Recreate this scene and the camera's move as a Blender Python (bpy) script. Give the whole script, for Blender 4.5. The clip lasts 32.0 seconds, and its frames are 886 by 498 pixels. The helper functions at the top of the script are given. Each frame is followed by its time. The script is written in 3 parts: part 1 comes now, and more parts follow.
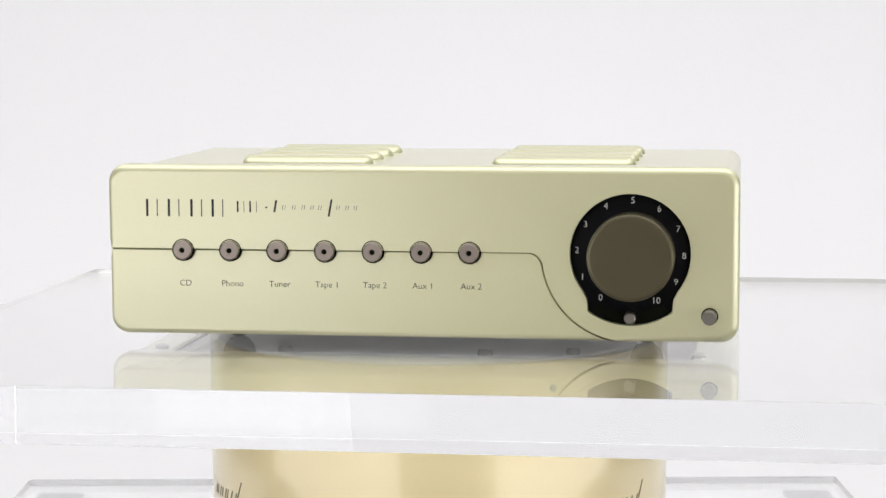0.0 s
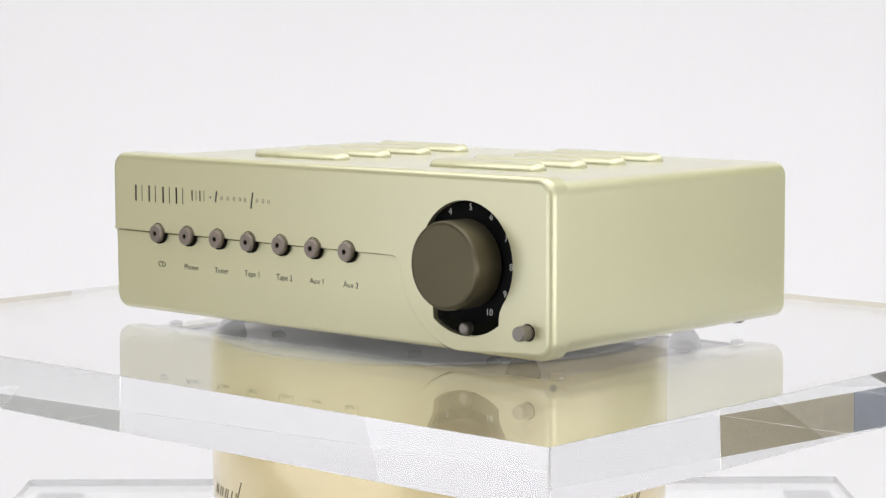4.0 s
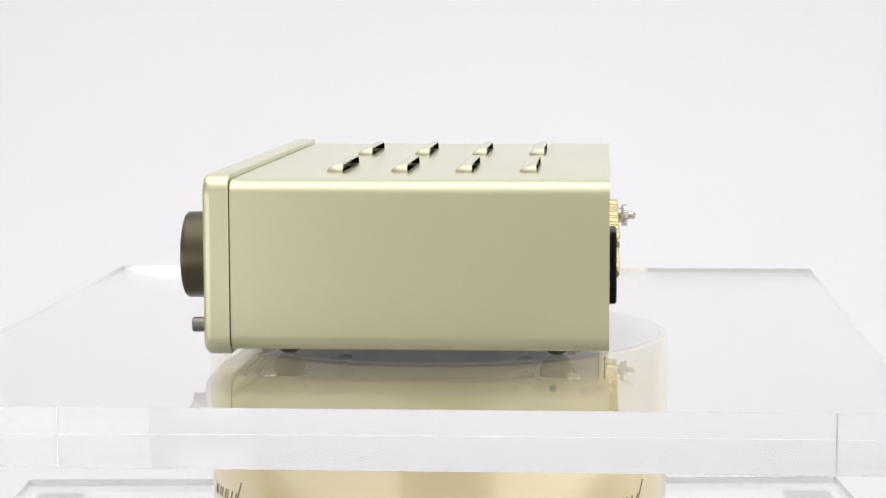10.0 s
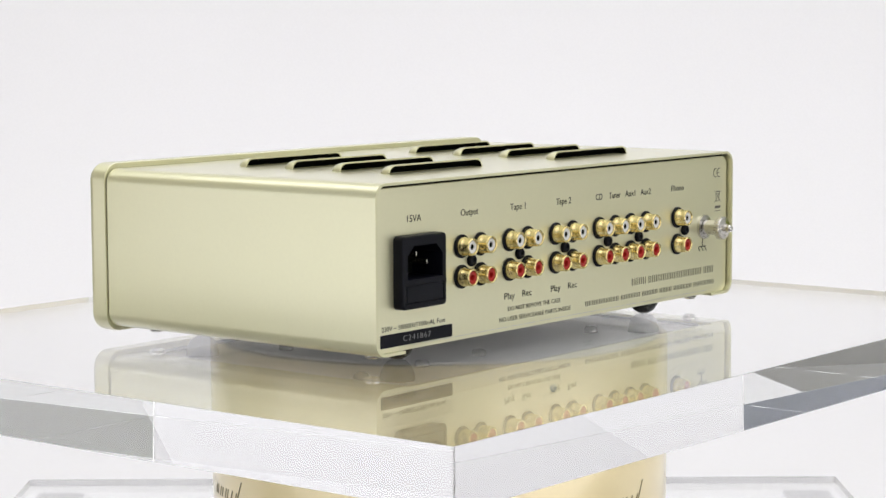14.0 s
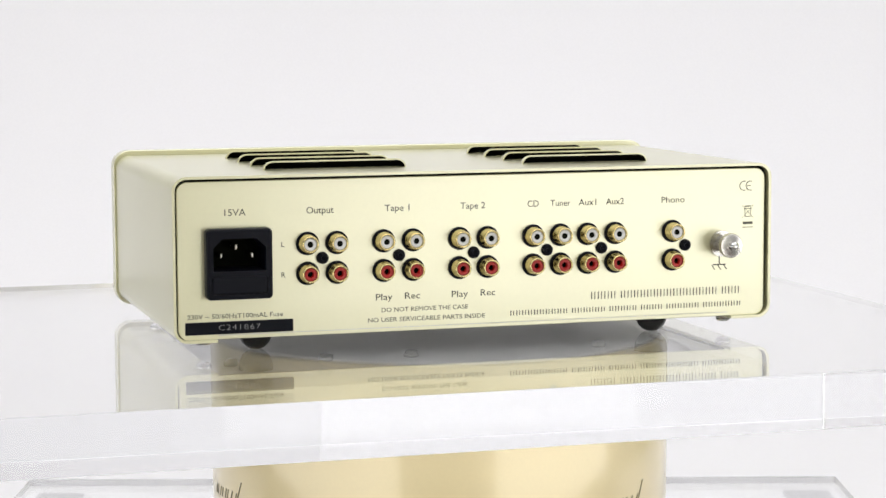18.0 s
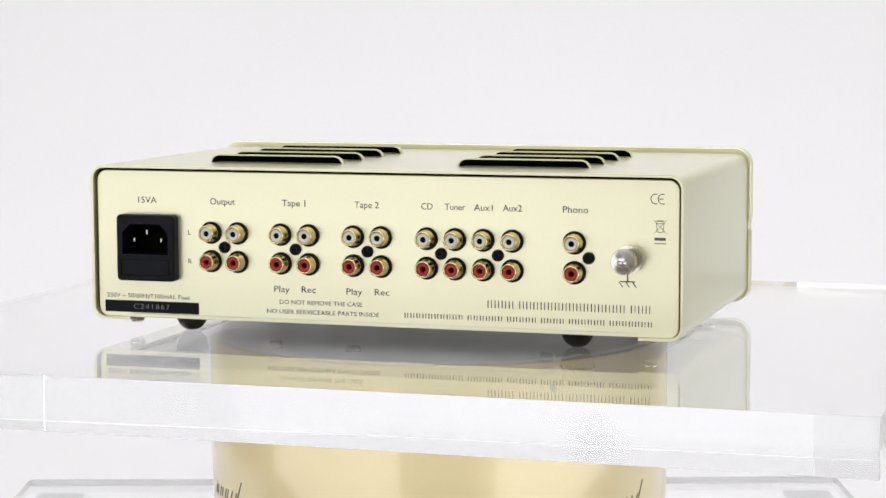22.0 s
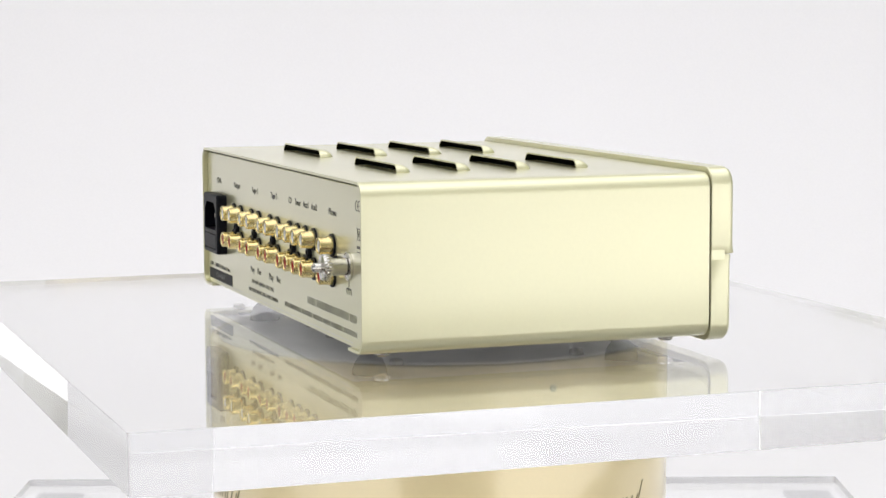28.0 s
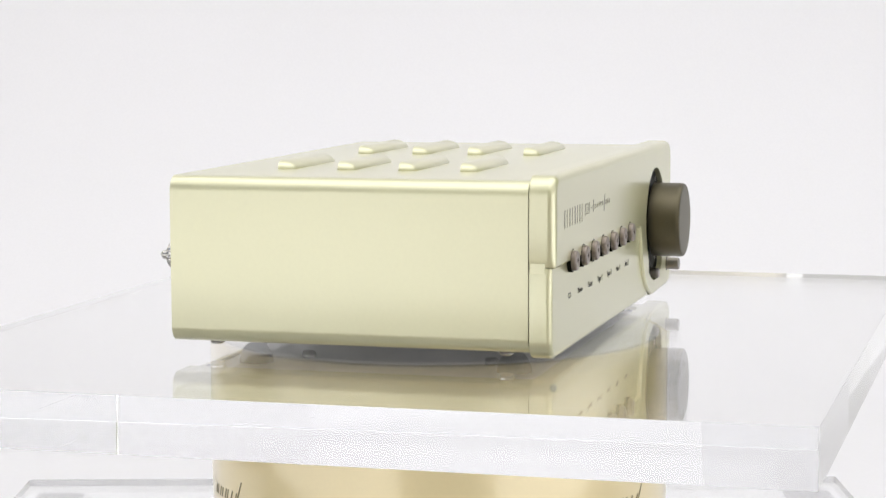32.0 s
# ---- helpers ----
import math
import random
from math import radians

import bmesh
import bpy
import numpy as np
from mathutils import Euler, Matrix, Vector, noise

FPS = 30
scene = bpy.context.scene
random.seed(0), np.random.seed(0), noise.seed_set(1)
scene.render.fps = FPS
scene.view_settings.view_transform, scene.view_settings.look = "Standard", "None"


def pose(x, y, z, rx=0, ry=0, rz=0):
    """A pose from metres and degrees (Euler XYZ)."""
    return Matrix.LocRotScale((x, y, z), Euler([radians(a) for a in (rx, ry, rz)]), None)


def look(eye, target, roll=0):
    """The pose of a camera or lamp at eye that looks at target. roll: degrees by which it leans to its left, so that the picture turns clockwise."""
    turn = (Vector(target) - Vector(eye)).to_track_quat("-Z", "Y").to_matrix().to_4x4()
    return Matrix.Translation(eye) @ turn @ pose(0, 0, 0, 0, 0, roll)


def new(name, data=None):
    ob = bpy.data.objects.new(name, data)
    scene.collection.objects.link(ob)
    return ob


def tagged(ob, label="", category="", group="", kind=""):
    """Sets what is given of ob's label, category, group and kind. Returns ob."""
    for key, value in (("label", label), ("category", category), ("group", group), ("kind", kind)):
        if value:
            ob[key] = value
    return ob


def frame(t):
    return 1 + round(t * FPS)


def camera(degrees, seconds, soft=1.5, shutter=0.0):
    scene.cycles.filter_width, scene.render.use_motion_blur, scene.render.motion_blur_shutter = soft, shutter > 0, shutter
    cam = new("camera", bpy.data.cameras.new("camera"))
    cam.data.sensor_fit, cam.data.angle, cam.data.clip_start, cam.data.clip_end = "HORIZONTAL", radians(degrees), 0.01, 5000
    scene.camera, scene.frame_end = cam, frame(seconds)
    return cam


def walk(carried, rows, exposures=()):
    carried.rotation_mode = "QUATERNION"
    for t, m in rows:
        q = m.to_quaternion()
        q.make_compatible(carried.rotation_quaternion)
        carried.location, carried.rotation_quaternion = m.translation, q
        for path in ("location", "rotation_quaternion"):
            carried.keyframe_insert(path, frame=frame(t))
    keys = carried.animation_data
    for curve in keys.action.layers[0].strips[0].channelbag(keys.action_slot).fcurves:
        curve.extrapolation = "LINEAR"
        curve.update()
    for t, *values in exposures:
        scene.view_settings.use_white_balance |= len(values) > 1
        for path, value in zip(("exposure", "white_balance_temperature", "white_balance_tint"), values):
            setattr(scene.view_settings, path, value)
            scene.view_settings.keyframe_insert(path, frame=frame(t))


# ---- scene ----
cam = camera(22.96, 32.0)
EYE = (0.0, -1.180, 0.1638)
AIM = look(EYE, (0.00239, 0.0, 0.1638 - 1.180 * math.tan(0.10401)), -0.22)
walk(cam, [(0.0, AIM), (32.0, AIM)])

# clear plates need long light paths
scene.cycles.max_bounces, scene.cycles.transmission_bounces, scene.cycles.glossy_bounces = 24, 24, 12
scene.cycles.sample_clamp_indirect = 2.0

# ---- light ----
world = bpy.data.worlds.new("studio_world")
scene.world = world
world.use_nodes = True
world.node_tree.nodes["Background"].inputs["Color"].default_value = (0.9, 0.92, 1.0, 1)
world.node_tree.nodes["Background"].inputs["Strength"].default_value = 0.05


def area_lamp(name, eye, target, sx, sy, power, colour=(1, 1, 1)):
    d = bpy.data.lights.new(name, "AREA")
    d.shape, d.size, d.size_y, d.energy, d.color = "RECTANGLE", sx, sy, power, colour
    ob = new(name, d)
    ob.matrix_world = look(eye, target)
    return tagged(ob, "large white softbox or added fill lamp, out of view", "softbox", kind="structure")


area_lamp("softbox_left", (-1.24, -0.98, -0.12), (0, 0, 0.05), 2.1, 0.72, 7.0)
area_lamp("softbox_right", (1.34, -0.90, -0.12), (0, 0, 0.05), 1.9, 0.72, 7.7)
for side in (-1, 1):
    area_lamp("front_softbox", (side * 0.74, -1.36, 0.2), (0, 0, 0.05), 0.55, 1.0, 0.45)
area_lamp("softbox_top", (0, -0.45, 1.75), (0, 0.60, 0.05), 1.9, 1.3, 6.5)
# broad fill below the ceiling, added to raise the overall brightness
area_lamp("room_fill", (0, -0.95, 2.38), (0, -0.95, 0), 4.4, 4.8, 66)
# unseen fill pair, added only to brighten the paper backdrop
for side in (-1, 1):
    area_lamp("backdrop_fill", (side * 0.95, 0.35, 1.35), (side * -0.1, 1.2, 0.15), 0.5, 0.9, 2.6)

# ---- materials ----


def material(name, colour, rough=0.5, metal=0.0, grain=0.0, grain_scale=900.0, mottle=0.0, mottle_scale=20.0,
             bump=0.0, coat=0.0, rough_var=0.0, spec=0.5, coat_ior=1.5, coat_rough=0.29):
    m = bpy.data.materials.new(name)
    m.use_nodes = True
    nt = m.node_tree
    b = nt.nodes["Principled BSDF"]
    b.inputs["Roughness"].default_value = rough
    b.inputs["Metallic"].default_value = metal
    b.inputs["Coat Weight"].default_value = coat
    b.inputs["Coat Roughness"].default_value = coat_rough
    b.inputs["Coat IOR"].default_value = coat_ior
    b.inputs["Specular IOR Level"].default_value = spec
    b.inputs["Base Color"].default_value = (*colour, 1)
    tc = nt.nodes.new("ShaderNodeTexCoord")

    def noise_node(scale, detail=3.0):
        n = nt.nodes.new("ShaderNodeTexNoise")
        n.inputs["Scale"].default_value = scale
        n.inputs["Detail"].default_value = detail
        nt.links.new(tc.outputs["Object"], n.inputs["Vector"])
        return n

    def ramp(source, low, high):
        r = nt.nodes.new("ShaderNodeMapRange")
        r.inputs["From Min"].default_value, r.inputs["From Max"].default_value = 0.3, 0.7
        r.inputs["To Min"].default_value, r.inputs["To Max"].default_value = low, high
        nt.links.new(source, r.inputs["Value"])
        return r.outputs["Result"]

    if grain or mottle:
        fine, broad = noise_node(grain_scale), noise_node(mottle_scale)
        mul = nt.nodes.new("ShaderNodeMath")
        mul.operation = "MULTIPLY"
        nt.links.new(ramp(fine.outputs["Fac"], 1 - grain, 1 + grain), mul.inputs[0])
        nt.links.new(ramp(broad.outputs["Fac"], 1 - mottle, 1 + mottle), mul.inputs[1])
        sc = nt.nodes.new("ShaderNodeVectorMath")
        sc.operation = "SCALE"
        sc.inputs[0].default_value = colour
        nt.links.new(mul.outputs[0], sc.inputs["Scale"])
        nt.links.new(sc.outputs["Vector"], b.inputs["Base Color"])
        if rough_var:
            nt.links.new(ramp(broad.outputs["Fac"], rough - rough_var, rough + rough_var), b.inputs["Roughness"])
        if bump:
            bn = nt.nodes.new("ShaderNodeBump")
            bn.inputs["Strength"].default_value = bump
            bn.inputs["Distance"].default_value = 0.0002
            nt.links.new(fine.outputs["Fac"], bn.inputs["Height"])
            nt.links.new(bn.outputs["Normal"], b.inputs["Normal"])
    return m


def acrylic(name, tint=(0.985, 0.99, 0.99), rough=0.0):
    m = bpy.data.materials.new(name)
    m.use_nodes = True
    b = m.node_tree.nodes["Principled BSDF"]
    b.inputs["Base Color"].default_value = (*tint, 1)
    b.inputs["Roughness"].default_value = rough
    b.inputs["IOR"].default_value = 1.49
    b.inputs["Transmission Weight"].default_value = 1.0
    return m


PAINT = material("champagne_paint", (0.77, 0.744, 0.485), 0.46, 0.82, 0.008, 500, 0.012, 14, 0.0, 1.0, 0.01, coat_ior=1.9, coat_rough=0.22)
REAR_PAINT = material("champagne_satin_sheet", (0.79, 0.763, 0.52), 0.40, 0.82, 0.008, 500, 0.012, 14, 0.0, 1.0, 0.01, coat_ior=1.9, coat_rough=0.19)
STEEL = material("dull_grey_steel", (0.55, 0.54, 0.53), 0.5, 0.3, 0.05, 400, 0.08, 30, 0.05)
KNOB = material("bronze_anodised", (0.128, 0.111, 0.072), 0.38, 0.85, 0.04, 1600, 0.02, 40, 0.06)
POWER = material("dark_taupe_anodised", (0.29, 0.265, 0.245), 0.33, 0.8, 0.03, 1600, 0.02, 60)
BUTTON = material("taupe_anodised", (0.31, 0.262, 0.235), 0.36, 0.8, 0.03, 1600, 0.02, 60, 0.04)
BLACK = material("black_dial_paint", (0.003, 0.003, 0.004), 0.45, 0.0, 0.05, 900, 0.05, 40, 0.03, spec=0.08)
PLASTIC = material("black_moulded_plastic", (0.0045, 0.005, 0.009), 0.4, 0.0, 0.08, 1200, 0.05, 60, 0.08, spec=0.13)
RUBBER = material("black_rubber", (0.008, 0.0075, 0.0075), 0.25, 0.0, 0.1, 800, 0.05, 60, 0.04, spec=0.4)
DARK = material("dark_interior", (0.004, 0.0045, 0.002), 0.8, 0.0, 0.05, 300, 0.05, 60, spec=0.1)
INK = material("dark_print_ink", (0.005, 0.005, 0.005), 0.5, spec=0.1, coat=0.45, coat_ior=1.5)
PALE_INK = material("grey_print_ink", (0.11, 0.105, 0.08), 0.5, spec=0.1, coat=0.45, coat_ior=1.5)
WHITE_INK = material("white_print_ink", (0.8, 0.8, 0.78), 0.5)
SILVER_INK = material("grey_serial_ink", (0.30, 0.30, 0.30), 0.5)
GOLD = material("polished_gold", (0.74, 0.62, 0.31), 0.24, 1.0, 0.02, 900, 0.03, 120)
BLACKED = material("blackened_steel", (0.34, 0.33, 0.31), 0.22, 1.0, 0.03, 900, 0.03, 120)
CHROME = material("nickel_steel", (0.62, 0.60, 0.57), 0.2, 1.0, 0.03, 900, 0.03, 120)
WHITE_PLASTIC = material("white_insulator", (0.80, 0.79, 0.77), 0.4)
RED_PLASTIC = material("red_insulator", (0.42, 0.012, 0.008), 0.4)
ZINC = material("bright_zinc", (0.56, 0.55, 0.53), 0.14, 1.0, 0.03, 900, 0.03, 120)
BRASS_PIN = material("pin_metal", (0.48, 0.46, 0.42), 0.25, 1.0)
ACRYLIC = acrylic("clear_acrylic")
ACRYLIC_EDGE = acrylic("clear_acrylic_polished_edge", (0.965, 0.972, 0.985), 0.0)
FROSTED_EDGE = acrylic("frosted_acrylic_edge", (0.45, 0.45, 0.48), 0.3)
FROSTED_CHAMFER = acrylic("frosted_acrylic_chamfer", (0.80, 0.80, 0.80), 0.15)
DRUM = material("pale_gold_lacquer", (0.86, 0.72, 0.42), 0.30, 0.12, 0.01, 700, 0.02, 6, 0.0, 1.0, coat_rough=0.06)
LID = material("grey_platter_felt", (0.66, 0.655, 0.65), 0.6, 0.0, 0.03, 300, 0.05, 20)
PAD = material("grey_foam", (0.38, 0.37, 0.39), 0.8, 0.0, 0.08, 500, 0.05, 40)
DRUM_INK = material("dark_gold_ink", (0.11, 0.085, 0.02), 0.4)
PAPER = material("white_backdrop_paper", (0.82, 0.805, 0.826), 0.85, 0.0, 0.01, 400, 0.012, 1.2, 0.05)
ROOM = material("blue_grey_wall_paint", (0.54, 0.58, 0.68), 0.8, 0.0, 0.03, 200, 0.06, 1.5, 0.1)
SIDE_WALL = material("pale_blue_grey_paint", (0.84, 0.85, 0.87), 0.8, 0.0, 0.03, 200, 0.06, 1.5, 0.1)
# for unseen walls; olive is picked to tint the amplifier's darker faces
OLIVE_TINT = material("olive_reflection_tint", (0.48, 0.54, 0.18), 0.8, 0.0, 0.03, 200, 0.06, 1.5, 0.1)
BROWN_WALL = material("brown_ochre_paint", (0.52, 0.47, 0.35), 0.8, 0.0, 0.05, 200, 0.12, 2.5, 0.1)
SLATE_WALL = material("slate_blue_paint", (0.30, 0.33, 0.41), 0.8, 0.0, 0.05, 200, 0.15, 2.0, 0.1)
CREAM_WALL = material("pale_cream_paint", (0.80, 0.80, 0.69), 0.8, 0.0, 0.03, 200, 0.06, 1.5, 0.1)
TABLE = material("dark_grey_laminate", (0.14, 0.135, 0.12), 0.55, 0.0, 0.05, 200, 0.05, 4)
WOOD_FLOOR = material("brown_floor", (0.24, 0.15, 0.10), 0.5, 0.0, 0.1, 90, 0.2, 3, 0.1)

# ---- mesh helpers ----


def finish(bm, name, mat, angle=35):
    bmesh.ops.recalc_face_normals(bm, faces=bm.faces)
    me = bpy.data.meshes.new(name)
    bm.to_mesh(me)
    bm.free()
    me.materials.append(mat)
    for p in me.polygons:
        p.use_smooth = True
    me.set_sharp_from_angle(angle=radians(angle))
    return me


def part(name, bm, mat, parent=None, label="", angle=35):
    ob = new(name, finish(bm, name, mat, angle))
    ob.parent = parent
    if label:
        tagged(ob, label)
    return ob


def arc(cx, cz, r, a0, a1, n):
    return [(cx + r * math.cos(radians(a0 + (a1 - a0) * i / n)), cz + r * math.sin(radians(a0 + (a1 - a0) * i / n))) for i in range(n + 1)]


def rounded(x0, x1, z0, z1, r, n=6):
    return arc(x1 - r, z1 - r, r, 0, 90, n) + arc(x0 + r, z1 - r, r, 90, 180, n) + arc(x0 + r, z0 + r, r, 180, 270, n) + arc(x1 - r, z0 + r, r, 270, 360, n)


def inset(outline, d, weights=None):
    """The outline (counter-clockwise) drawn in by d, along each corner's mitre."""
    pts = np.array(outline, float)
    e = np.roll(pts, -1, 0) - pts
    e /= np.linalg.norm(e, axis=1)[:, None] + 1e-12
    nrm = np.stack([-e[:, 1], e[:, 0]], 1)
    prev = np.roll(nrm, 1, 0)
    m = nrm + prev
    m /= np.maximum((m * nrm).sum(1), 0.35)[:, None]
    w = np.ones(len(pts)) if weights is None else np.array(weights)
    return pts + m * d * w[:, None]


def loft(bm, rings):
    rows = [[bm.verts.new(v) for v in r] for r in rings]
    for a, b in zip(rows, rows[1:]):
        n = len(a)
        for i in range(n):
            bm.faces.new((a[i], a[(i + 1) % n], b[(i + 1) % n], b[i]))
    bm.faces.new(rows[0])
    bm.faces.new(rows[-1])


def prism(outline, layers, weights=None, axis="y"):
    """A solid with the given outline; layers: (inset, place along the axis)."""
    bm = bmesh.new()
    rings = []
    for d, y in layers:
        ring = inset(outline, d, weights) if d else outline
        rings.append([(p[0], y, p[1]) if axis == "y" else ((p[0], p[1], y) if axis == "z" else (y, p[0], p[1])) for p in ring])
    loft(bm, rings)
    return bm


def slab(outline, y0, y1, r, axis="y", weights=None):
    """A prism between y0 and y1 with edges rounded by r at the y0 end and slightly broken at the other."""
    s = 1 if y1 > y0 else -1
    top = [(r + 0.0003, y0), (r, y0), (r * 0.62, y0 + s * r * 0.08), (r * 0.29, y0 + s * r * 0.29), (r * 0.08, y0 + s * r * 0.62), (0, y0 + s * r), (0, y0 + s * (r + 0.0004))]
    return prism(outline, top + [(0, y1 - s * 0.0003), (0.0003, y1)], weights, axis)


def lathe(profile, n=32, centre=(0, 0, 0), axis="y", closed=True):
    bm = bmesh.new()
    rings = []
    for r, y in profile:
        ring = []
        for i in range(n):
            a = 2 * math.pi * i / n
            u, v = r * math.cos(a), r * math.sin(a)
            ring.append((centre[0] + u, centre[1] + y, centre[2] + v) if axis == "y" else (centre[0] + u, centre[1] + v, centre[2] + y))
        rings.append(ring)
    if closed:
        loft(bm, rings)
    else:
        rows = [[bm.verts.new(v) for v in r] for r in rings]
        rows.append(rows[0])
        for a, b in zip(rows, rows[1:]):
            for i in range(n):
                bm.faces.new((a[i], a[(i + 1) % n], b[(i + 1) % n], b[i]))
    return bm


def carve(ob, cutters):
    """Takes the cutters' volumes out of the object's mesh for good."""
    for bm in cutters:
        cutter = part("cutter", bm, DARK)
        mod = ob.modifiers.new("cut", "BOOLEAN")
        mod.operation, mod.solver, mod.object = "DIFFERENCE", "EXACT", cutter
        bpy.context.view_layer.update()
        me = bpy.data.meshes.new_from_object(ob.evaluated_get(bpy.context.evaluated_depsgraph_get()))
        ob.modifiers.clear()
        ob.data = me
        bpy.data.objects.remove(cutter)
    for p in ob.data.polygons:
        p.use_smooth = True
    ob.data.set_sharp_from_angle(angle=radians(30))
    return ob


def lettering(text, x, z, height, y, parent, mat, back=False, align="CENTER", spacing=1.0, width=None, name="lettering", thin=0.002):
    """Printed words; height is that of a capital. back: read from +y."""
    cu = bpy.data.curves.new(name, "FONT")
    cu.body, cu.size, cu.align_x, cu.align_y = text, height / 0.70, align, "CENTER"
    cu.space_character, cu.extrude, cu.resolution_u, cu.offset = spacing, 0.00006, 3, -thin * height
    tmp = new(name, cu)
    bpy.context.view_layer.update()
    me = bpy.data.meshes.new_from_object(tmp.evaluated_get(bpy.context.evaluated_depsgraph_get()))
    bpy.data.objects.remove(tmp)
    k = 1.0
    if width:
        xs = [v.co.x for v in me.vertices]
        k = width / (max(xs) - min(xs))
    me.transform(Matrix.Diagonal((k, 1, 1, 1)))
    me.transform(pose(x, y, z, 90, 0, 180 if back else 0))
    me.materials.clear()
    me.materials.append(mat)
    ob = new(name, me)
    ob.parent = parent
    return ob


def bars(items, y, parent, mat, name="printed_bars", thick=0.00006):
    """Flat printed bars: (x, z, width, height, slant) each, in one plane."""
    bm = bmesh.new()
    for x, z, w, h, s in items:
        q = [(x - w / 2 - s / 2, z - h / 2), (x + w / 2 - s / 2, z - h / 2), (x + w / 2 + s / 2, z + h / 2), (x - w / 2 + s / 2, z + h / 2)]
        vs = [bm.verts.new((a, yy, b)) for yy in (y - thick, y + thick) for a, b in q]
        for f in ((0, 1, 2, 3), (7, 6, 5, 4), (0, 4, 5, 1), (1, 5, 6, 2), (2, 6, 7, 3), (3, 7, 4, 0)):
            bm.faces.new([vs[i] for i in f])
    return tagged(part(name, bm, mat, parent), kind="stuff" if len(items) > 1 else "")


def box(x0, x1, y0, y1, z0, z1, r=0.0004):
    return slab([(x1, z1), (x0, z1), (x0, z0), (x1, z0)], y0, y1, r)


# ---- the studio ----


def sweep():
    """White paper over a table and up behind it, in one curve."""
    prof = [(-0.02, -0.1685), (0.75, -0.1685)] + arc(0.75, 0.3315, 0.5, 270, 360, 16) + [(1.25, 1.5)]
    bm = bmesh.new()
    rows = []
    for x in (-1.15, 1.15):
        rows.append([bm.verts.new((x, y, z)) for y, z in prof] + [bm.verts.new((x, y + 0.004, z - 0.004)) for y, z in reversed(prof)])
    n = len(rows[0])
    for i in range(n):
        bm.faces.new((rows[0][i], rows[0][(i + 1) % n], rows[1][(i + 1) % n], rows[1][i]))
    bm.faces.new(rows[0])
    bm.faces.new(list(reversed(rows[1])))
    return tagged(part("backdrop", bm, PAPER), "seamless white paper sweep behind and under the display", "backdrop", kind="structure")


def plain_box(name, x0, x1, y0, y1, z0, z1, mat, label, category):
    return tagged(part(name, box(x0, x1, y0, y1, z0, z1, 0.002), mat), label, category, kind="structure")


sweep()
TABLE_TOP = plain_box("table", -1.4, 1.4, -0.33, 0.85, -0.22, -0.1730, TABLE, "plain dark grey studio table under the paper sweep", "table")
for x in (-1.32, 1.32):
    for y in (-0.25, 0.77):
        part("leg", box(x - 0.03, x + 0.03, y - 0.03, y + 0.03, -0.95, -0.2198, 0.003), TABLE, TABLE_TOP)
plain_box("floor", -2.3, 2.3, -3.5, 2.0, -1.05, -0.95, WOOD_FLOOR, "plain brown studio floor", "floor")
plain_box("ceiling", -2.3, 2.3, -3.5, 2.0, 2.4, 2.5, ROOM, "plain dim studio ceiling", "ceiling")
plain_box("wall_south", -2.4, 2.4, -3.6, -3.5, -0.95, 2.4, CREAM_WALL, "plain pale cream studio wall", "wall")
# north and rear east walls are added out of view, olive for their reflection
plain_box("wall_north", -2.4, 2.4, 2.0, 2.1, -0.95, 2.4, OLIVE_TINT, "unseen wall, coloured olive to tint the amplifier's reflections", "wall")
plain_box("wall_west", -2.4, -2.3, -3.5, -0.35, -0.95, 2.4, SLATE_WALL, "plain slate blue studio wall", "wall")
plain_box("wall_west_middle", -2.4, -2.3, -0.35, 1.0, -0.95, 2.4, BROWN_WALL, "plain brown ochre studio wall", "wall")
plain_box("wall_west_rear", -2.4, -2.3, 1.0, 2.0, -0.95, 2.4, SIDE_WALL, "plain pale blue-grey studio wall", "wall")
plain_box("wall_east", 2.3, 2.4, -3.5, 1.0, -0.95, 2.4, SIDE_WALL, "plain pale blue-grey studio wall", "wall")
plain_box("wall_east_rear", 2.3, 2.4, 1.0, 2.0, -0.95, 2.4, OLIVE_TINT, "unseen wall, coloured olive to tint the amplifier's reflections", "wall")

# ---- the display stand ----
PLATE = 0.0245
THICK = 0.0265
DROP = -0.1425
RISE = 0.0010   # top of the turning plate


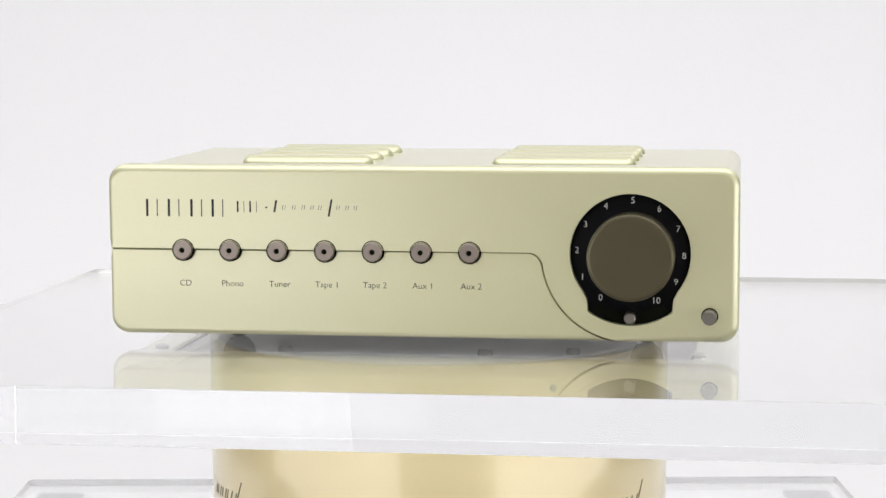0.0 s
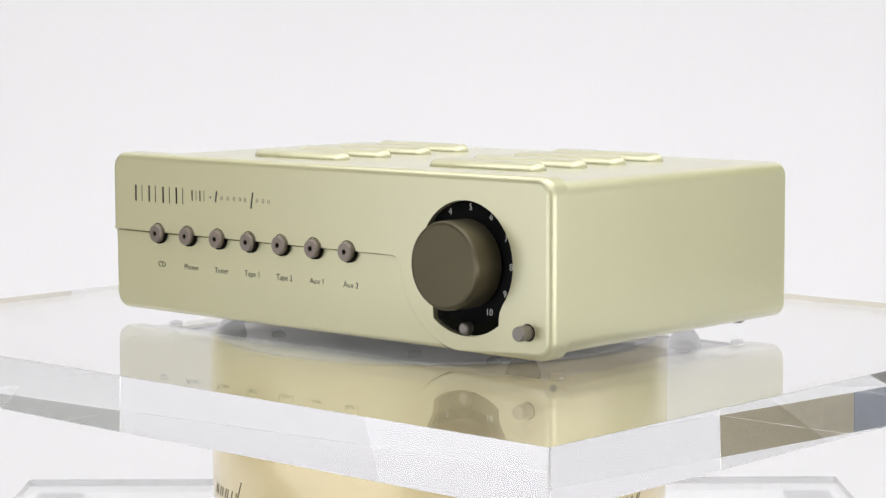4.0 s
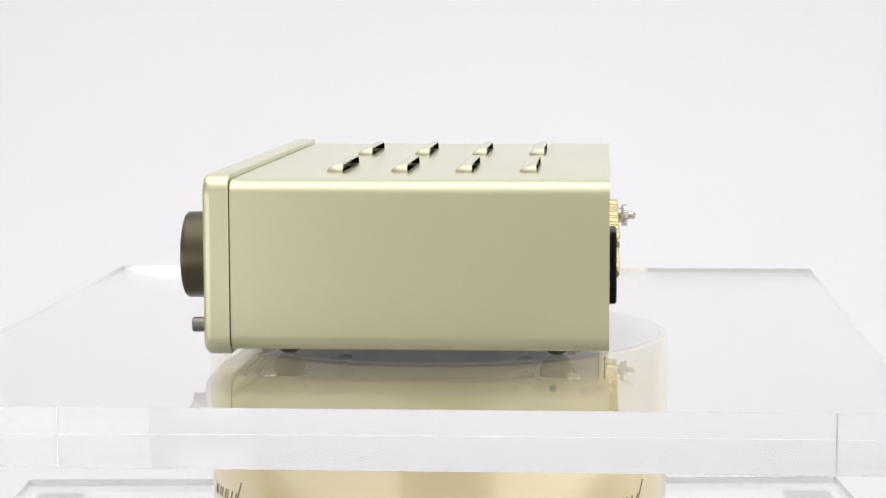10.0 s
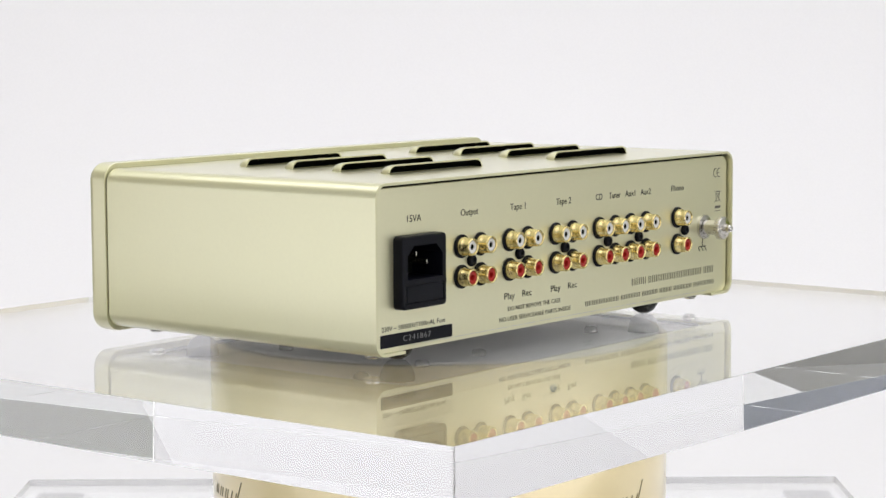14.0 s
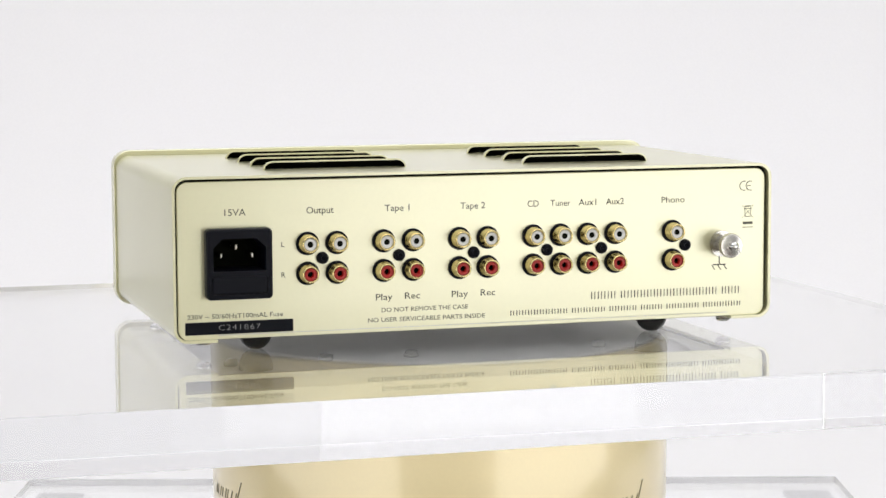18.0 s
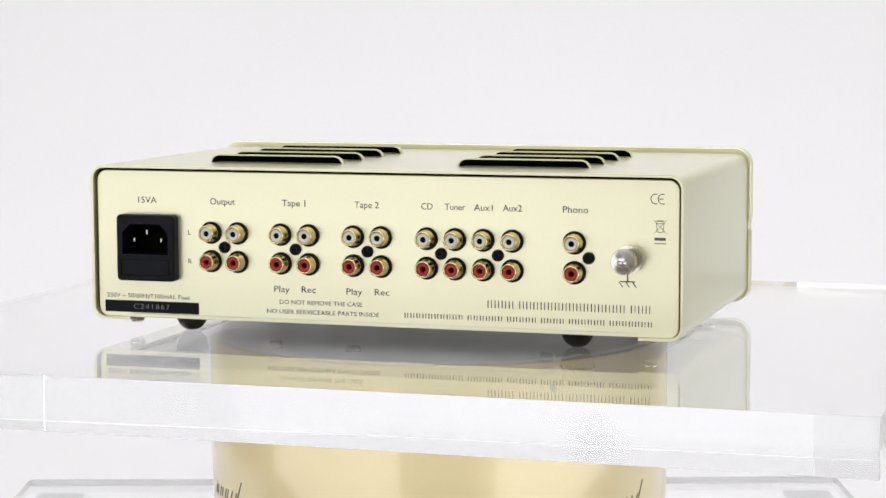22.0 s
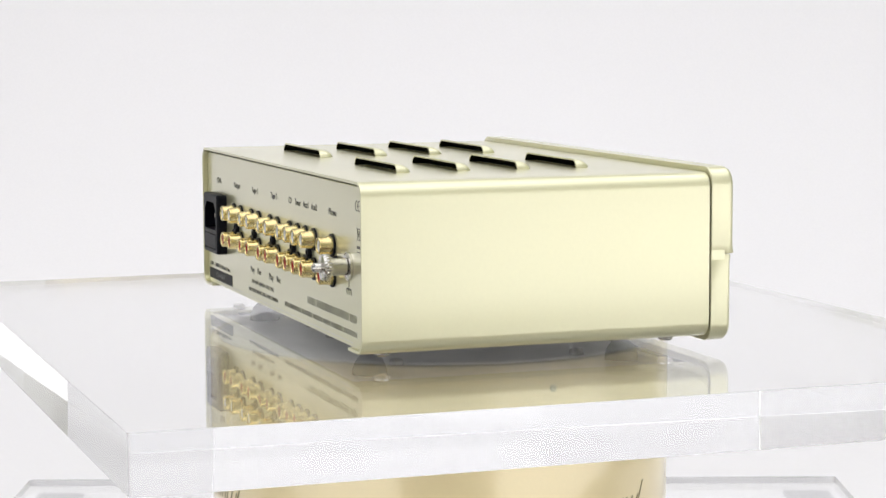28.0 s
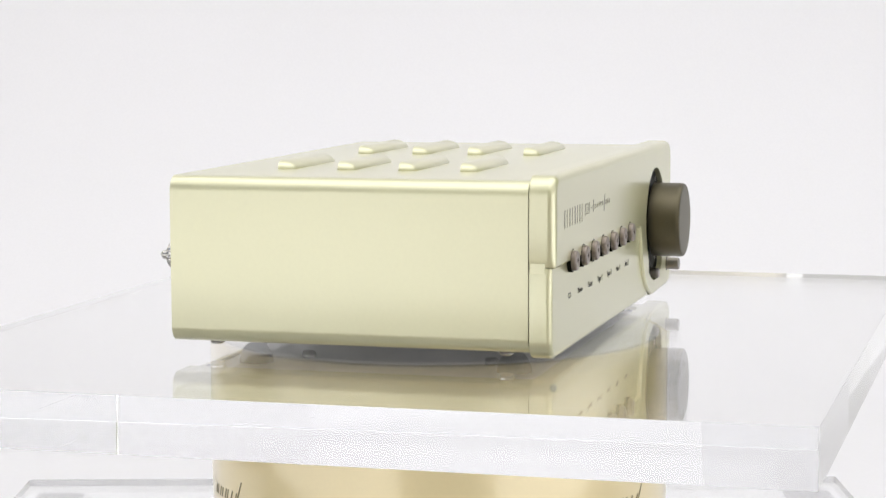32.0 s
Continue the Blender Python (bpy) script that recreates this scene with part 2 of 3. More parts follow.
def stand():
    top = new("display_stand")
    tagged(top, "display stand, pale gold drum on a clear acrylic base plate", "display stand")
    top.location = (0, 0, DROP - PLATE)
    zt = RISE - THICK - 0.0015 - (DROP - PLATE)
    r = 0.1242
    drum = part("drum", lathe([(r - 0.0004, PLATE + 0.0003), (r, PLATE + 0.0012), (r, zt - 0.0012), (r - 0.0004, zt - 0.0004), (r - 0.0012, zt), (r - 0.0040, zt), (r - 0.0044, zt - 0.0004), (r - 0.0044, PLATE + 0.0003)], 160, axis="z", closed=False), DRUM, top, "glossy pale gold drum", 30)
    part("platter", lathe([(0.002, zt - 0.0030), (r - 0.0047, zt - 0.0030), (r - 0.0047, zt + 0.0006), (r - 0.0055, zt + 0.0012), (0.002, zt + 0.0012)], 96, axis="z"), LID, top, "plain grey turning platter inside the drum rim")
    bp = part("base_plate", prism(rounded(-0.2760, 0.2670, -0.2675, 0.2675, 0.003, 3), [(0, PLATE), (0, 0.0)], axis="z"), ACRYLIC, top, "clear thick acrylic plate")
    bp.visible_shadow = False
    bp.data.materials.append(FROSTED_EDGE)
    for p in bp.data.polygons:
        p.material_index = 1 if abs(p.normal.z) < 0.5 else 0
    for x0 in (-0.266, 0.228):
        for y0 in (-0.246, 0.216):
            part("pad", prism(rounded(x0, x0 + 0.030, y0, y0 + 0.030, 0.002, 3), [(0, -0.0012), (0, -0.0001)], axis="z"), PAD, top, "thin grey pad under the base plate")
    an = math.asin(0.0566 / r)
    rivet = part("rivet", lathe([(0.0006, -0.0004), (0.0010, -0.0008), (0.0018, -0.0006), (0.0020, 0.0006)], 20), SILVER_INK, drum, "small grey rivet")
    rivet.data.transform(Matrix.Translation((r * math.sin(an), -r * math.cos(an), zt - 0.0130)) @ Matrix.Rotation(an, 4, "Z"))
    # script marks run round the drum as plain slanted strokes
    for end in (-55.5, 58.0):
        bm = bmesh.new()
        strokes = [(-16.5, 0.0, 0.0054, 0.5), (-15.2, 0.0, 0.0054, 0.5), (-12.9, 0.0, 0.0054, 0.5), (-11.4, 0.0, 0.0050, 0.5), (-9.2, 0.0, 0.0054, 0.5), (-7.8, 0.0, 0.0054, 0.5), (-5.4, 0.0, 0.0054, 0.5), (-3.0, 0.0, 0.0054, 0.5), (-1.4, 0.0, 0.0118, 1.3)]
        for a, up, h, s in strokes:
            a0, a1 = radians(end + a - s), radians(end + a + s)
            zb = zt - 0.0580
            for k in range(3):
                f0, f1 = k / 3, (k + 1) / 3
                q = []
                for f, da in ((f0, -0.0033), (f0, 0.0033), (f1, 0.0033), (f1, -0.0033)):
                    an = a0 + (a1 - a0) * f + da
                    q.append(((r + 0.0001) * math.sin(an), -(r + 0.0001) * math.cos(an), zb + up + h * f))
                vs = [bm.verts.new(v) for v in q] + [bm.verts.new((v[0] * 1.001, v[1] * 1.001, v[2])) for v in q]
                for fc in ((0, 1, 2, 3), (7, 6, 5, 4), (0, 4, 5, 1), (1, 5, 6, 2), (2, 6, 7, 3), (3, 7, 4, 0)):
                    bm.faces.new([vs[i] for i in fc])
        part("script_marks", bm, DRUM_INK, drum, "dark slanted script strokes")
    return top


stand()

# ---- the turning plate ----
AX, AY = -0.00335, 0.09777


def turning_plate():
    out = rounded(-0.2665 - AX, 0.2690 - AX, -0.1350 - AY, 0.3225 - AY, 0.001, 2)
    ob = part("turntable_plate", prism(out, [(0.00008, RISE), (0, RISE - 0.00008), (0, RISE + 0.00008 - THICK), (0.00008, RISE - THICK)], axis="z"), ACRYLIC)
    ob.visible_shadow = False
    ob.data.materials.append(ACRYLIC_EDGE)
    ob.data.materials.append(FROSTED_CHAMFER)
    for p in ob.data.polygons:
        p.use_smooth = False
        flat = max(abs(v) for v in p.normal)
        p.material_index = 2 if flat < 0.98 else (1 if abs(p.normal.z) < 0.5 else 0)
    return tagged(ob, "thick clear acrylic plate turning on the gold drum", "turntable")


TURN = turning_plate()

# ---- the preamplifier ----
AMP = tagged(new("preamplifier"), "champagne metal preamplifier with a large bronze knob, on the acrylic plate", "amplifier")
XL, XR = -0.1584, 0.1596   # sides of the front panel
YF, YP = -0.0020, 0.0106   # its face and its back
YL = YF + 0.0018   # face of the lower plate, set back
ZB, ZT = 0.0061, 0.0925
CX, CZ = 0.1062, 0.0495   # centre of the dial
BACK = 0.1875       # face of the rear panel
END = 0.1901        # rear edge of the cover


def front_panel():
    r, R = 0.009, 0.0440
    # upper plate: reaches over the top and down round the dial
    low = 0.0495
    fx = CX - math.sqrt(R * R - (CZ - low) ** 2)
    curve = arc(CX, CZ, R, 187, 260, 22)
    fillet = [(fx - 0.0055, low), (fx - 0.0030, low - 0.0004), (fx - 0.0012, low - 0.0018)]
    pts, w = [], []

    def put(p, k):
        for q in p:
            pts.append(q)
            w.append(k)
    put(arc(XR - r, ZT - r, r, 0, 90, 7), 1)
    put(arc(XL + r, ZT - r, r, 90, 180, 7), 1)
    put([(XL, low + 0.0045)], 1)
    put(arc(XL + 0.0015, low + 0.0005, 0.0005, 180, 262, 3), 0.2)
    put(fillet, 0.08)
    put(curve, 0.25)
    put(arc(XR - r, ZB + r, r, 270, 360, 7), 1)
    upper = part("faceplate", slab(pts, YF, YP, 0.0036, "y", w), PAINT, AMP, "champagne front plate")
    # recess for the dial
    lobe = arc(0, 0, 0.0298, -38, 218, 40) + [(-0.0214, -0.0225)] + arc(0, 0, 0.0354, 180 + 54, 360 - 54, 14) + [(0.0214, -0.0225)]
    lobe = [(CX + a, CZ + b) for a, b in lobe]
    carve(upper, [prism(lobe, [(0, -0.01), (0, YF + 0.0036)])])
    # lower plate, a hair further back, with a dark joint between the two
    g = 0.0002
    pts, w = [], []
    put([(XL + 0.0011, low - g)], 0.15)
    put([(XL + 0.0002, low - g - 0.0045)], 1)
    put(arc(XL + 0.0002 + r, ZB + r, r, 180, 270, 7), 1)
    curve = arc(CX, CZ, R + 0.00012, 259.5, 187, 22)
    curve[0] = (curve[0][0], max(curve[0][1], ZB))
    put([(curve[0][0] - 0.006, ZB)], 1)
    put(curve, 0.15)
    put([(fx - 0.0018, low - 0.0024), (fx - 0.0034, low - 0.0012), (fx - 0.0057, low - g)], 0.08)
    part("lower_faceplate", slab(pts, YL, YP, 0.0024, "y", w), PAINT, AMP, "champagne lower front plate")
    part("joint_backing", slab(rounded(XL + 0.0006, XR - 0.003, ZB + 0.002, ZT - 0.002, 0.007), 0.0030, YP - 0.0002, 0.0001), PAINT, AMP)
    # dial
    dial = part("dial", prism(inset(lobe, 0.0002), [(0.0003, YF + 0.0028), (0, YF + 0.0030), (0, YF + 0.0050)]), BLACK, AMP, "black dial ring with white numerals")
    for i, s in enumerate("0 1 2 3 4 5 6 7 8 9 10".split()):
        a = radians(236.3 - 29.75 * i)
        lettering(s, CX + 0.0264 * math.cos(a), CZ + 0.0264 * math.sin(a), 0.0032, YF + 0.00270, dial, WHITE_INK, name="numeral", thin=0.018)
    slot = arc(0, 0, 0.0345, 180 + 58, 360 - 58, 12) + arc(0, 0, 0.0295, 360 - 56, 180 + 56, 12)
    part("slider_slot", prism([(CX + a, CZ + b) for a, b in slot], [(0, YF + 0.00268), (0, YF + 0.0029)]), DARK, dial)
    part("slider_pin", lathe([(0.0022, -0.0022), (0.0028, -0.0017), (0.0030, -0.0011), (0.0030, 0.0029)], 24, (CX + 0.0001, YF, CZ - 0.0316)), POWER, AMP, "small taupe balance pin", 14)
    kr = 0.0213
    part("volume_knob", lathe([(kr - 0.0022, -0.0182), (kr - 0.0018, -0.0182), (kr - 0.0007, -0.0178), (kr - 0.0001, -0.0168), (kr, -0.0155), (kr, -0.0004), (kr - 0.001, 0.0002), (kr - 0.006, 0.0003), (kr - 0.006, 0.0016)], 96, (CX + 0.0009, -0.0008, CZ - 0.0003)), KNOB, AMP, "large bronze anodised volume knob", 30)
    px, pz = 0.1453, 0.0194
    part("power_collar", lathe([(0.0034, 0.0002), (0.0036, -0.0002), (0.0042, 0.0), (0.0042, 0.001)], 28, (px, YF, pz)), DARK, AMP)
    part("power_button", lathe([(0.0031, -0.0075), (0.0034, -0.0073), (0.0036, -0.0068), (0.0036, 0.0006)], 28, (px, YF, pz)), POWER, AMP, "small dark taupe power button", 12)
    for i, s in enumerate(("CD", "Phono", "Tuner", "Tape 1", "Tape 2", "Aux 1", "Aux 2")):
        x, z = -0.1195 + 0.02434 * i, 0.0493
        b = part("selector_button", lathe([(0.0012, -0.0016), (0.0014, -0.0026), (0.0016, -0.0026), (0.0040, -0.0026), (0.0042, -0.0026), (0.0047, -0.0022), (0.0049, -0.0016), (0.0049, -0.0012), (0.0049, 0.0008), (0.0049, 0.0022)], 32, (x, YF, z)), BUTTON, AMP, "round taupe selector button", 14)
        part("indicator", lathe([(0.0004, -0.0026), (0.0009, -0.0024), (0.0013, -0.0018), (0.00135, -0.0012)], 16, (x, YF, z)), DARK, b)
        part("button_collar", lathe([(0.0047, 0.0006), (0.0053, -0.0001), (0.0057, 0.0), (0.0057, 0.0022)], 32, (x, YF, z)), DARK, AMP)
        lettering(s, x + 0.0007, 0.0322, 0.0031, YL - 0.00006, AMP, INK, thin=0.012)
    # maker's mark as plain upright bars
    items = []
    for x in (-0.1352, -0.1239, -0.1122, -0.1012):
        items += [(x - 0.0026, 0.0707, 0.0012, 0.0088, 0), (x + 0.0026, 0.0707, 0.0005, 0.0088, 0)]
    for x in (-0.0893, -0.0829):
        items += [(x - 0.0016, 0.0715, 0.0008, 0.0056, 0), (x + 0.0016, 0.0715, 0.0003, 0.0056, 0)]
    items += [(-0.0762, 0.0712, 0.0009, 0.0009, 0), (-0.0716, 0.0718, 0.0010, 0.0060, 0.0010), (-0.0436, 0.0712, 0.0010, 0.0086, 0.0016)]
    bars(items, YF - 0.00002, AMP, INK, "maker_mark")
    items = []
    for x in (-0.0672, -0.0621, -0.0573, -0.0528, -0.0488, -0.0396, -0.0350, -0.0308):
        items += [(x - 0.0006, 0.0713, 0.0003, 0.0022, 0.0004), (x + 0.0006, 0.0713, 0.0003, 0.0022, 0.0004)]
    bars(items, YF - 0.00002, AMP, PALE_INK, "maker_mark")


CL, CW = -0.1571, 0.1585
CB, CT = 0.0087, 0.0898
SLOTS = [(0.0308, 0.1058), (-0.1020, -0.0318)]
SLOT_Y = (0.0577, 0.0896, 0.1215, 0.1532)


def cover():
    """Sheet metal sleeve: top, both sides and two narrow lips beneath, open below and behind."""
    r, t = 0.0072, 0.0014
    out = [(-0.135, CB)] + arc(CL + r, CB + r, r, 270, 180, 8) + arc(CL + r, CT - r, r, 180, 90, 8) + arc(CW - r, CT - r, r, 90, 0, 8) + arc(CW - r, CB + r, r, 0, -90, 8) + [(0.137, CB)]
    q = r - t
    inn = [(-0.135, CB + t)] + arc(CL + r, CB + r, q, 270, 180, 8) + arc(CL + r, CT - r, q, 180, 90, 8) + arc(CW - r, CT - r, q, 90, 0, 8) + arc(CW - r, CB + r, q, 0, -90, 8) + [(0.137, CB + t)]
    bm = bmesh.new()
    n = len(out)
    ys = (0.0112, END - 0.0006, END)
    rows = []
    for y in ys:
        k = 0.0003 if y == END else 0.0
        rows.append(([bm.verts.new((x * (1 - k), y, z)) for x, z in out], [bm.verts.new((x, y, z)) for x, z in inn]))
    for (o0, i0), (o1, i1) in zip(rows, rows[1:]):
        for j in range(n - 1):
            bm.faces.new((o0[j], o0[j + 1], o1[j + 1], o1[j]))
            bm.faces.new((i0[j + 1], i0[j], i1[j], i1[j + 1]))
        bm.faces.new((o0[0], o1[0], i1[0], i0[0]))
        bm.faces.new((o0[-1], i0[-1], i1[-1], o1[-1]))
    for o, i in (rows[0], rows[-1]):
        for j in range(n - 1):
            bm.faces.new((o[j], i[j], i[j + 1], o[j + 1]))
    ob = part("cover", bm, PAINT, AMP, "champagne sheet metal cover with vent louvres")
    cuts = []
    for x0, x1 in SLOTS:
        for y in SLOT_Y:
            cuts.append(prism(rounded(x0 + 0.003, x1 - 0.003, y - 0.0042, y + 0.0006, 0.0015, 3), [(0, CT - 0.005), (0, CT + 0.001)], axis="z"))
    carve(ob, cuts)
    # raised hoods over the slots, open to the rear
    H, dep, er = 0.0047, 0.0085, 0.0052
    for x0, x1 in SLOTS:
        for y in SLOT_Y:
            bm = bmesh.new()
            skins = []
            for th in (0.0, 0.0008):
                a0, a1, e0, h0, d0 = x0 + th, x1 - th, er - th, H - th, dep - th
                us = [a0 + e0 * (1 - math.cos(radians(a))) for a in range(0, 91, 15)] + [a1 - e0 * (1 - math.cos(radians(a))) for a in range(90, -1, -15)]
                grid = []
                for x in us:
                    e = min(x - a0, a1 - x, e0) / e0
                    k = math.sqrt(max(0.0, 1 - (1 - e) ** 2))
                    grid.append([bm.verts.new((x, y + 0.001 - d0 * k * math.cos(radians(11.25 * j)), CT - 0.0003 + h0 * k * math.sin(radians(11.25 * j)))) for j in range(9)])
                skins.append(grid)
            # inner skin takes the near-black second material: the hood's inside shade, as colour
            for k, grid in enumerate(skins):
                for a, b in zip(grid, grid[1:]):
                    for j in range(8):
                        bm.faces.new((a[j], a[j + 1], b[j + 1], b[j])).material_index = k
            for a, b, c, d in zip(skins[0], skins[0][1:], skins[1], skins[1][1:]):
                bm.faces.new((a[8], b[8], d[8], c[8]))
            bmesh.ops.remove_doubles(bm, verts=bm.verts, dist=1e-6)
            hood = part("louvre", bm, PAINT, ob, "raised vent hood, inside painted black as shade, open to the rear", 60)
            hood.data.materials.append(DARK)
    # near-black strip standing in for the shadow in the seam behind the front panel
    part("seam_shade", slab(rounded(CL + 0.0009, CW - 0.0009, CB + 0.0009, CT - 0.0009, 0.0064), 0.0104, 0.0122, 0.0001), DARK, AMP)
    part("chassis", slab([(CW - 0.003, CT - 0.008), (CL + 0.003, CT - 0.008), (CL + 0.003, CB + 0.0040), (CW - 0.003, CB + 0.0040)], 0.0124, 0.1700, 0.0005), DARK, AMP, "dark inner chassis")
    part("bottom_plate", slab([(0.1365, CB + 0.0037), (-0.1345, CB + 0.0037), (-0.1345, CB + 0.0027), (0.1365, CB + 0.0027)], 0.0108, 0.1875, 0.0002), STEEL, AMP, "dull grey steel bottom plate")


def rear_panel():
    dx, dz = 0.0005, -0.0004   # print offset on the panel
    rear = part("rear_panel", slab(rounded(CL + 0.0026, CW - 0.0026, CB + 0.0012, CT - 0.0027, 0.0053), BACK, 0.1850, 0.0003), REAR_PAINT, AMP, "champagne rear panel with printed lettering")
    gap = part("panel_gap", slab(rounded(CL + 0.0015, CW - 0.0015, CB + 0.0013, CT - 0.0015, 0.0056), BACK - 0.0018, 0.1848, 0.0001), DARK, rear)
    for sheet in (rear, gap):
        carve(sheet, [prism(rounded(0.1104, 0.1422, 0.0302, 0.0638, 0.0020, 4), [(0, 0.17), (0, 0.20)])])
    y = BACK + 0.00005

    def say(s, x, z, h, width=None, **k):
        lettering(s, x + dx, z + dz, h, y, rear, INK, True, width=width, **k)
    say("15VA", 0.1272, 0.0720, 0.0033, 0.0105)
    say("Output", 0.0843, 0.0720, 0.0033, 0.0138)
    say("Tape 1", 0.0444, 0.0720, 0.0033, 0.0128)
    say("Tape 2", 0.0053, 0.0720, 0.0033, 0.0130)
    say("CD", -0.0267, 0.0720, 0.0033, 0.0060)
    say("Tuner", -0.0414, 0.0720, 0.0033, 0.0108)
    say("Aux1", -0.0566, 0.0720, 0.0033, 0.0096)
    say("Aux2", -0.0712, 0.0720, 0.0033, 0.0098)
    say("Phono", -0.1032, 0.0720, 0.0033, 0.0128)
    say("L", 0.1032, 0.0556, 0.0026)
    say("R", 0.1031, 0.0406, 0.0026)
    for a, b in ((0.0520, 0.0372), (0.0125, -0.0025)):
        say("Play", a, 0.0276, 0.0033, 0.0085)
        say("Rec", b, 0.0278, 0.0033, 0.0078)
    say("DO NOT REMOVE THE CASE", 0.0307, 0.0211, 0.0022, 0.0450)
    say("NO USER SERVICEABLE PARTS INSIDE", 0.0297, 0.0162, 0.0022, 0.0612)
    say("230V ~ 50/60HzT100mAL Fuse", 0.1272, 0.0215, 0.0023, 0.0475)
    plate = part("serial_plate", prism(rounded(0.0988, 0.1525, 0.0124, 0.0186, 0.0003, 2), [(0, BACK - 0.0002), (0, BACK + 0.0002)]), PLASTIC, rear, "black serial plate")
    lettering("C241867", 0.1258, 0.0155, 0.0027, BACK + 0.0003, plate, SILVER_INK, True, width=0.0205, thin=0.03, spacing=1.15)
    # maker's line and address as plain bars
    items, x = [], -0.0574
    for n in (4, 15, 3):
        for _ in range(n):
            items += [(x - 0.0006, 0.0236, 0.0005, 0.0038, 0), (x - 0.0024, 0.0236, 0.0004, 0.0038, 0)]
            x -= 0.00365
        x -= 0.0018
    bars(items, y, rear, INK, "maker_line")
    items, x = [], -0.0138
    for n in (10, 6, 5, 4, 6, 7):
        for _ in range(n):
            items += [(x - 0.0005, 0.0164, 0.0005, 0.0025, 0), (x - 0.0020, 0.0164, 0.0004, 0.0025, 0)]
            x -= 0.00318
        x -= 0.0015
    bars(items, y, rear, INK, "address_line")
    # conformity marks
    for cx, a0, a1 in ((-0.1427, 70, 290), (-0.1463, 70, 290)):
        bm = prism([(cx - p[0], 0.0779 + p[1]) for p in arc(0, 0, 0.0026, a0, a1, 14) + arc(0, 0, 0.0022, a1, a0, 14)], [(0, y - 0.00006), (0, y + 0.00006)])
        part("conformity_mark", bm, INK, rear)
    bars([(-0.1455, 0.0779, 0.0020, 0.0004, 0)], y, rear, INK, "conformity_mark")
    bars([(-0.1450, 0.0660, 0.0042, 0.0003, 0), (-0.1450, 0.0672, 0.0034, 0.0006, 0), (-0.1434, 0.0640, 0.0003, 0.0046, 0.0006), (-0.1466, 0.0640, 0.0003, 0.0046, -0.0006),
          (-0.1450, 0.0618, 0.0026, 0.0003, 0), (-0.1450, 0.0644, 0.0003, 0.0066, 0.0062), (-0.1450, 0.0644, 0.0003, 0.0066, -0.0062), (-0.1450, 0.0584, 0.0056, 0.0014, 0), (-0.1450, 0.0562, 0.0058, 0.0004, 0)], y, rear, PALE_INK, "disposal_mark")
    gx = -0.1290
    bars([(gx, 0.0405, 0.0006, 0.0066, 0), (gx, 0.0371, 0.0074, 0.0006, 0), (gx + 0.0034, 0.0357, 0.0006, 0.0026, 0.0018), (gx, 0.0357, 0.0006, 0.0026, 0.0018), (gx - 0.0034, 0.0357, 0.0006, 0.0026, 0.0018)], y, rear, INK, "earth_symbol")


def mains_inlet():
    x0, x1, z0, z1 = 0.1099, 0.1427, 0.0297, 0.0643
    ob = part("mains_inlet", slab(rounded(x0, x1, z0, z1, 0.0022, 4), BACK + 0.0060, BACK - 0.0155, 0.0012), PLASTIC, AMP, "black mains inlet with fuse drawer")
    c = 0.0045
    hole = [(x1 - 0.0034, z1 - 0.0048 - c), (x1 - 0.0034 - c, z1 - 0.0048), (x0 + 0.0034 + c, z1 - 0.0048), (x0 + 0.0034, z1 - 0.0048 - c), (x0 + 0.0034, z1 - 0.0206), (x1 - 0.0034, z1 - 0.0206)]
    carve(ob, [prism(hole, [(0, BACK - 0.0130), (0, BACK + 0.01)]),
               prism(rounded(x0 + 0.0024, x1 - 0.0024, z0 + 0.0026, z0 + 0.0118, 0.0008, 3), [(0, BACK + 0.0054), (0, BACK + 0.01)])])
    part("socket_well", prism(inset(hole, 0.0001), [(0, BACK - 0.0129), (0, BACK - 0.0126)]), DARK, ob)
    part("fuse_drawer", slab(rounded(x0 + 0.0030, x1 - 0.0030, z0 + 0.0031, z0 + 0.0113, 0.0007, 3), BACK + 0.0061, BACK + 0.005, 0.0004), PLASTIC, ob)
    for px, pz, w, h in ((0.1272, 0.0550, 0.0011, 0.0026), (0.1346, 0.0508, 0.0011, 0.0024), (0.1192, 0.0508, 0.0011, 0.0024)):
        part("pin", slab([(px + w / 2, pz + h / 2), (px - w / 2, pz + h / 2), (px - w / 2, pz - h / 2), (px + w / 2, pz - h / 2)], BACK + 0.0014, BACK - 0.0132, 0.0003), BRASS_PIN, ob, "bare metal mains pin")


def phono_socket(x, z, white):
    b = BACK
    sock = part("phono_socket", lathe([(0.0058, b - 0.001), (0.0058, b + 0.0008), (0.0056, b + 0.0010), (0.0045, b + 0.0010)], 28, (x, 0, z)), PLASTIC, AMP, "gold phono socket, %s inside" % ("white" if white else "red"))
    part("barrel", lathe([(0.0046, b + 0.0008), (0.0046, b + 0.0030), (0.0043, b + 0.0033), (0.0043, b + 0.0068), (0.0042, b + 0.0073), (0.0039, b + 0.0077), (0.0036, b + 0.0077), (0.0033, b + 0.0074), (0.0032, b + 0.0068), (0.0032, b + 0.0008)], 28, (x, 0, z), closed=False), GOLD, sock, angle=60)
    part("insulator", lathe([(0.0031, b + 0.0010), (0.0031, b + 0.0067), (0.0029, b + 0.0070), (0.0017, b + 0.0070), (0.0015, b + 0.0067), (0.0015, b + 0.0010)], 24, (x, 0, z), closed=False), WHITE_PLASTIC if white else RED_PLASTIC, sock)
    part("contact", lathe([(0.0015, b + 0.0010), (0.0015, b + (0.0064 if white else 0.0044))], 16, (x, 0, z)), DARK, sock)


